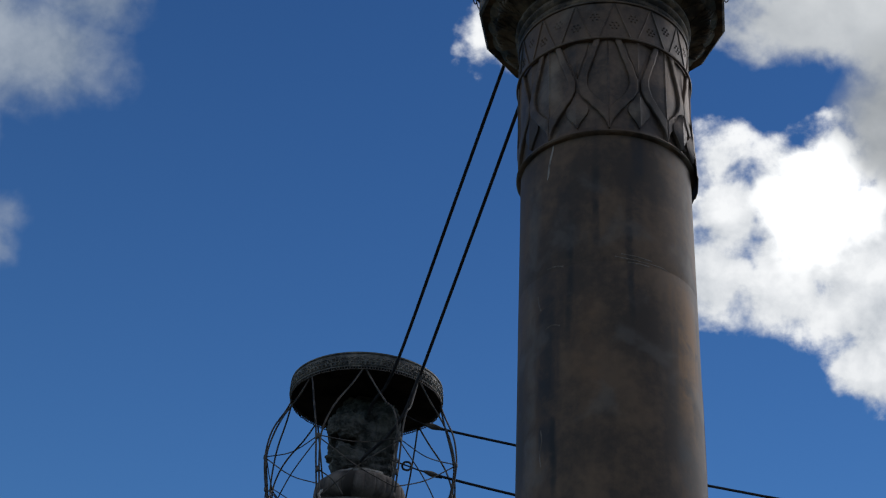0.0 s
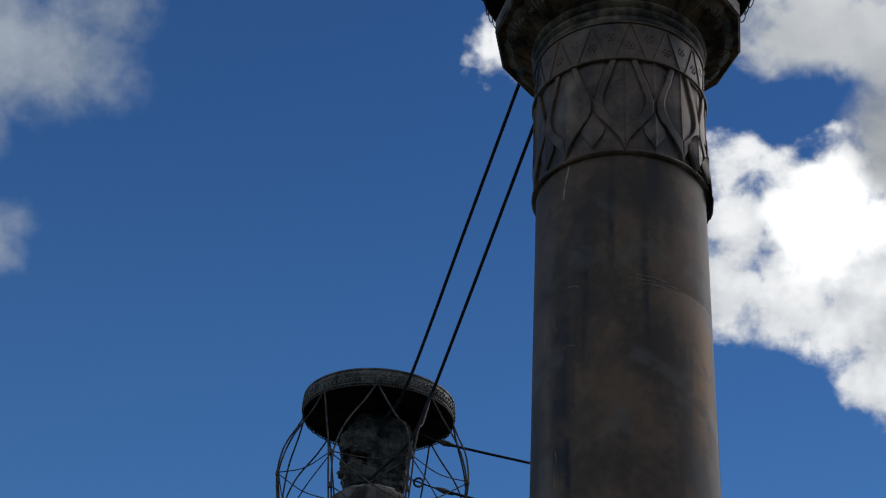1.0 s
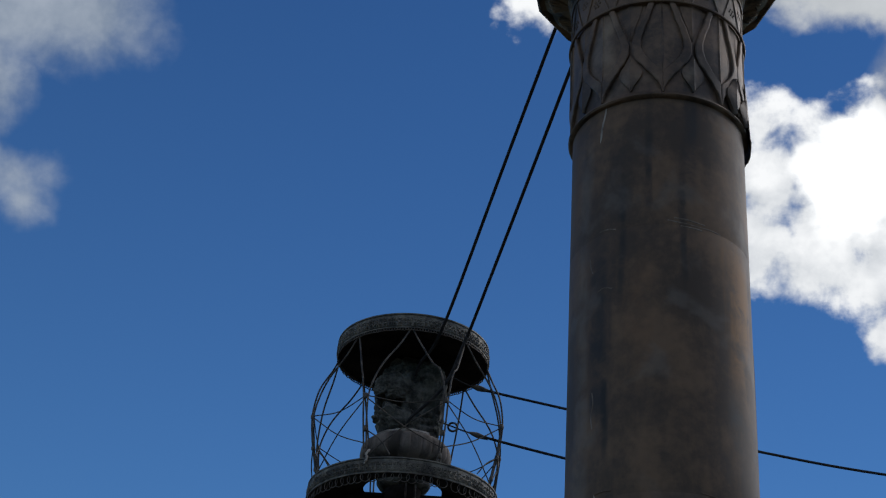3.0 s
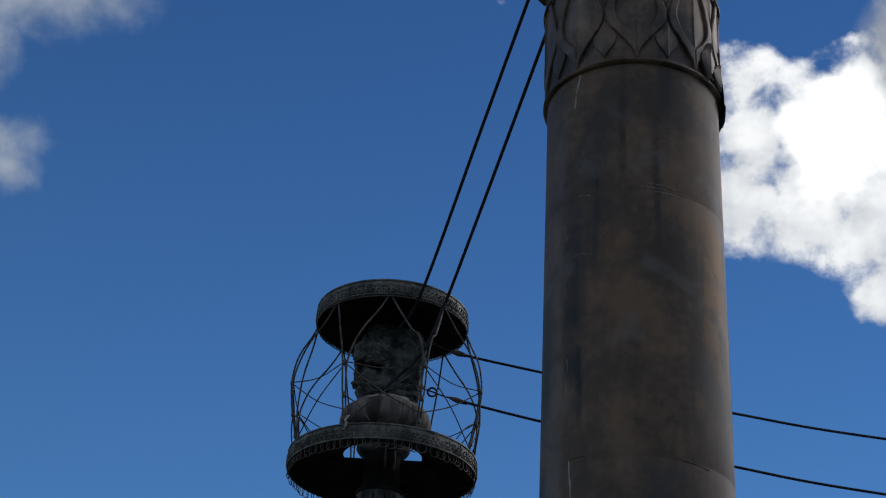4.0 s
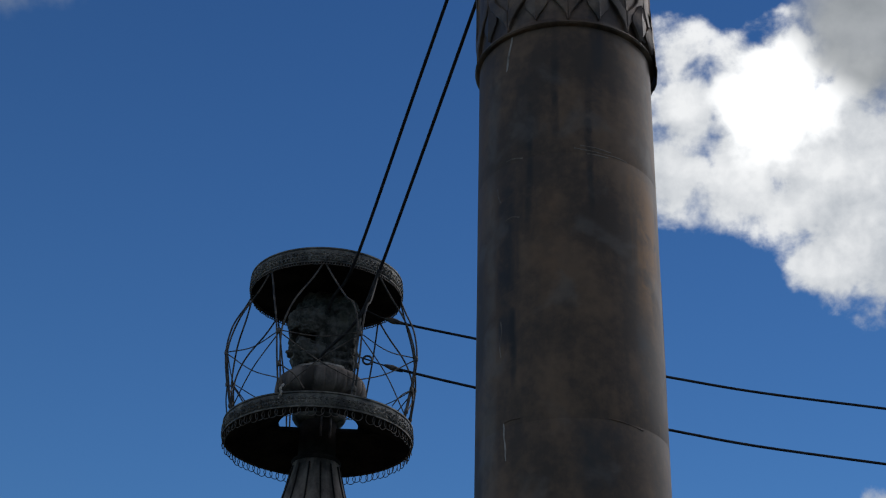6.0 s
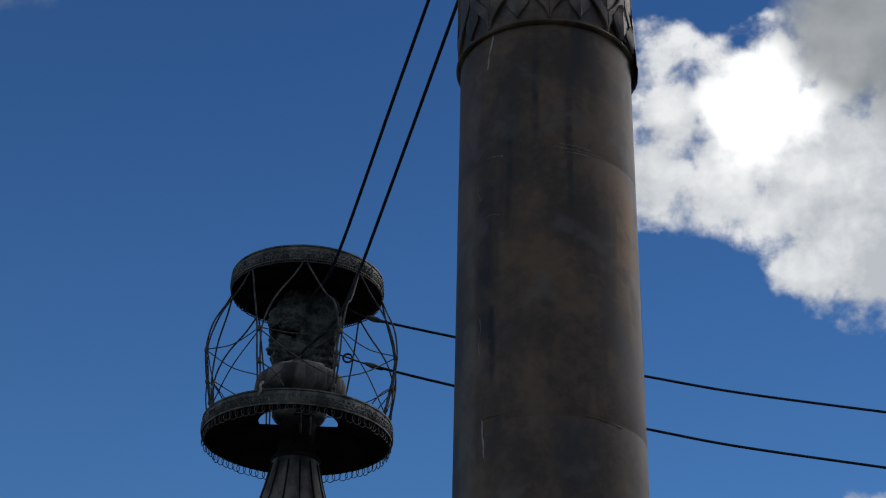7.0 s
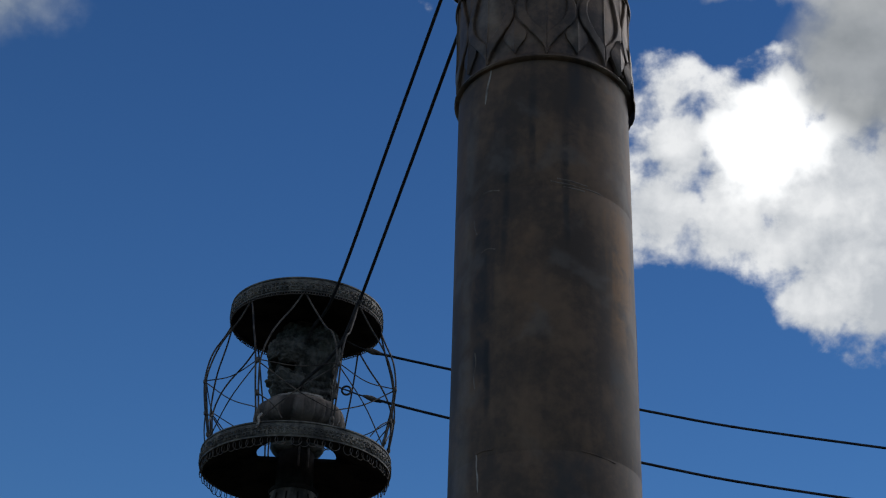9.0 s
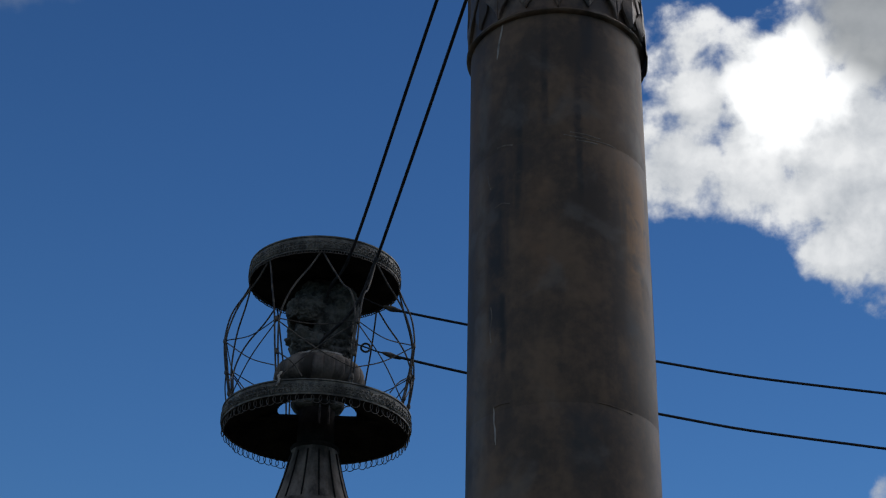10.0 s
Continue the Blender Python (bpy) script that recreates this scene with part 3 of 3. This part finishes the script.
def build_statue():
    """A worn stone block: rounded masses run together, with hollows between them."""
    bm = bmesh.new()
    # centre, half sizes, squareness of each mass
    masses = [((0.02, 0.05, 9.16), (0.33, 0.28, 0.50), 0.62), ((-0.165, -0.165, 9.195), (0.225, 0.205, 0.19), 0.95), ((0.215, -0.10, 9.04), (0.175, 0.20, 0.42), 0.42), ((-0.325, -0.13, 8.875), (0.07, 0.075, 0.05), 0.9),
              ((-0.10, -0.15, 8.86), (0.225, 0.17, 0.17), 0.7), ((0.03, -0.13, 9.02), (0.15, 0.15, 0.36), 0.5), ((-0.25, 0.02, 9.08), (0.12, 0.16, 0.24), 0.8), ((0.10, 0.22, 9.1), (0.25, 0.14, 0.30), 0.7)]
    for k, (c, size, square) in enumerate(masses):
        made = bmesh.ops.create_icosphere(bm, subdivisions=6 if k < 3 else 5, radius=1)
        for v in made["verts"]:
            n = v.co.normalized()
            p = Vector([math.copysign(abs(n[i]) ** square, n[i]) * size[i] for i in range(3)])
            if k in (0, 2):
                # narrower towards the foot
                p.x *= 0.86 + 0.14 * min(1, max(-1, p.z / 0.25))
                p.y *= 0.86 + 0.14 * min(1, max(-1, p.z / 0.25))
            p += Vector(c)
            q = p * 7.0
            v.co = p + n * ((0.014 if k == 1 else 0.046) * noise.noise(q) + (0.010 if k == 1 else 0.034) * noise.noise(q * 2.3) + 0.016 * noise.noise(q * 5.1) + 0.008 * noise.noise(q * 9.7) - worn_pits(p))
    ob = part("statue", bm, STONE, None)
    ob.location = LANTERN
    tagged(ob, "weathered mossy carved stone block inside the wire lantern", "statue")


def build_lantern():
    lan = thing("lantern", LANTERN, "round dark metal lantern with tin hoods and bent wires", "lantern")
    top = brim("top_hood", lan, 0.833, 9.622, 0, 0, 0.175, "dull tin hood")
    lace(top, 0.840, 9.632, 9.765, 96)
    fringe(top, 0.829, 9.624, 0.018, 0.030, "small_loop", IRON, gauge=0.30)
    low = brim("bottom_hood", lan, 0.998, 7.893, 0.20, 0.42, 0.17, "dull tin hood with ring fringe")
    lace(low, 1.005, 7.91, 8.03, 110)
    fringe(low, 0.980, 7.89, 0.055, 0.078, "wire_loop", IRON, 0.02, 0.085)
    part("board", box(0, 0.2, 8.07, 0.86, 0.34, 0.03), NEAR_BLACK, low)
    part("board", box(0, -0.0, 8.04, 1.9, 0.07, 0.05), NEAR_BLACK, low)
    # bent bars: pairs start at one point of the top rim and meet their neighbours half way down
    first = -90.6

    def ring_at(deg, r, z):
        # the wire cage has settled a little to one side
        return polar(deg, r, z) + Vector((0.009 if z < 9.5 else 0.004, 0, 0))

    for k in range(8):
        a = first + 45 * k
        for s in (-1, 1):
            e = a + s * 22.5
            up = 0.10 if abs(e - first - 22.5) < 1 else 0.0
            j = noise.noise((k * 3.1, s, 0)) * 0.02
            line = glide([ring_at(a + s * 0.8, 0.812, 9.615), ring_at(a + s * 7.5, 0.88, 9.40 + j), ring_at(a + s * 14.5, 0.985, 9.16 + j), ring_at(a + s * 18.5, 1.045, 8.96 + j + up), ring_at(e - s * 1.5, 1.078, 8.73 + up),
                          ring_at(e - s * 1.0, 1.055, 8.48), ring_at(e - s * 0.9, 1.015, 8.28), ring_at(e - s * 0.9, 0.968, 8.055)], 7)
            part("bar", tube(line, 0.0098, 7), IRON, lan)
        e = a + 22.5
        for z, r in ((8.72, 1.080), (8.37, 1.038), (8.14, 0.988)):
            part("clamp", lathe([(0.012, -0.030), (0.020, -0.022), (0.023, 0), (0.019, 0.022), (0.012, 0.030)], 10), IRON, lan).matrix_local = Matrix.Translation(ring_at(e, r, z))
        # thin ties across the bay: one between the clamps, two crossing below it
        left, right = (e + 45, e) if k in (0, 2, 3, 5) else (e, e + 45)
        mid = e + 22.5
        sag = 0.05 + 0.05 * noise.noise((k * 1.7, 2, 0))
        part("tie", tube(glide([ring_at(e, 1.07, 8.73), ring_at(mid, 0.985, 8.72 - sag), ring_at(e + 45, 1.07, 8.73)], 6), 0.0064, 6), IRON, lan)
        part("tie", tube(glide([ring_at(left, 1.07, 8.71), ring_at(mid, 0.97, 8.46 - sag), ring_at(right, 1.01, 8.22)], 6), 0.0064, 6), IRON, lan)
        part("tie", tube(glide([ring_at(right, 1.07, 8.71), ring_at(mid, 0.975, 8.41), ring_at(left, 0.975, 8.09)], 6), 0.0064, 6), IRON, lan)
        part("stub", tube(glide([ring_at(left, 1.04, 8.37), ring_at(left * 0.8 + right * 0.2, 1.005, 8.25), ring_at(left * 0.66 + right * 0.34, 0.97, 8.10)], 6), 0.007, 6), IRON, lan)
    part("wire_twist", tube(glide([ring_at(-110, 0.985, 8.16), ring_at(-111.5, 1.012, 8.10), ring_at(-110.5, 1.022, 8.05), ring_at(-112, 1.018, 7.99)], 5), [0.006 + 0.010 * abs(math.sin(i * 0.9)) for i in range(16)], 6), LIME, lan, "pale twisted wire end")
    return lan


build_lantern_column()
build_statue()
build_lantern()


# ---- ropes and cables ----
def rope(name, points, radius, label, category, group, steps=24):
    pts = glide(points, steps)
    ob = part(name, tube(pts, radius, 8), ROPE)
    return tagged(ob, label, category, group)


rope("rope", [(0.755, 11.4, 11.686), (0.190, 13.2, 10.66), (-0.375, 15.0, 9.634), (-0.60, 15.42, 9.395), (-0.66, 15.60, 9.32)], 0.0175, "thick dark rope slung from column to stone block", "rope", "ropes to the lantern")
rope("rope", [(0.872, 11.4, 11.095), (0.382, 13.175, 10.293), (-0.07, 14.78, 9.565), (-0.14, 14.97, 9.45), (-0.283, 15.12, 9.082), (-0.439, 15.28, 8.908), (-0.668, 15.46, 8.75), (-0.70, 15.62, 8.735)], 0.0175, "thick dark rope bent past a bar down to the bowl", "rope", "ropes to the lantern")


def cable(points, clamps, ring=True):
    c = thing("cable", points[0], "taut dark steel cable with turnbuckle", "cable", "cables from the lantern")
    o = Vector(points[0])
    line = [p - o for p in glide(points, 10)]
    start = clamps[0][0][0] - o.x
    part("strand", tube(line, [0.0085 if p.x < start else 0.0148 for p in line], 8), ROPE, c)
    for at, size in clamps:
        way = (Vector(points[2]) - o).normalized()
        m = (way.to_track_quat("Z", "Y")).to_matrix().to_4x4()
        bm = lathe([(0.010, -0.11), (0.018, -0.085), (size * 0.8, -0.05), (size, -0.015), (size * 0.85, 0.03), (0.022, 0.06), (0.015, 0.11)], 10)
        part("turnbuckle", bm, IRON, c).matrix_local = Matrix.Translation(Vector(at) - o) @ m
    eye = Vector(points[1]) - o
    if ring:
        part("eyelet", tube([eye + Vector((0.05 * math.cos(q * math.pi / 8), 0.01, 0.05 * math.sin(q * math.pi / 8))) for q in range(16)], 0.012, 7, loop=True), IRON, c)
    return c


cable([(-0.27, 15.75, 9.40), (0.031, 15.9, 9.355), (0.93, 15.9, 9.18), (3.022, 15.9, 8.808), (4.855, 15.9, 8.577), (9.5, 15.9, 8.20), (14.0, 15.9, 8.05)], [((0.05, 15.9, 9.352), 0.034)], ring=False)
cable([(-0.42, 15.72, 8.86), (-0.223, 15.9, 8.878), (0.03, 15.9, 8.80), (0.93, 15.9, 8.60), (3.034, 15.9, 8.187), (4.796, 15.9, 7.943), (9.5, 15.9, 7.50), (14.0, 15.9, 7.30)], [((0.06, 15.9, 8.79), 0.031)])


def build_mast():
    mast = thing("mast", (14.0, 15.9, 0), "plain dark steel mast holding two cables", "mast")
    part("pole", lathe([(0.14, -0.2), (0.13, 4), (0.11, 8.4), (0.05, 8.45)], 24), IRON, mast)
    part("footing", lathe([(0.35, -0.2), (0.35, 0.1), (0.2, 0.16)], 24), STONE, mast)


build_mast()
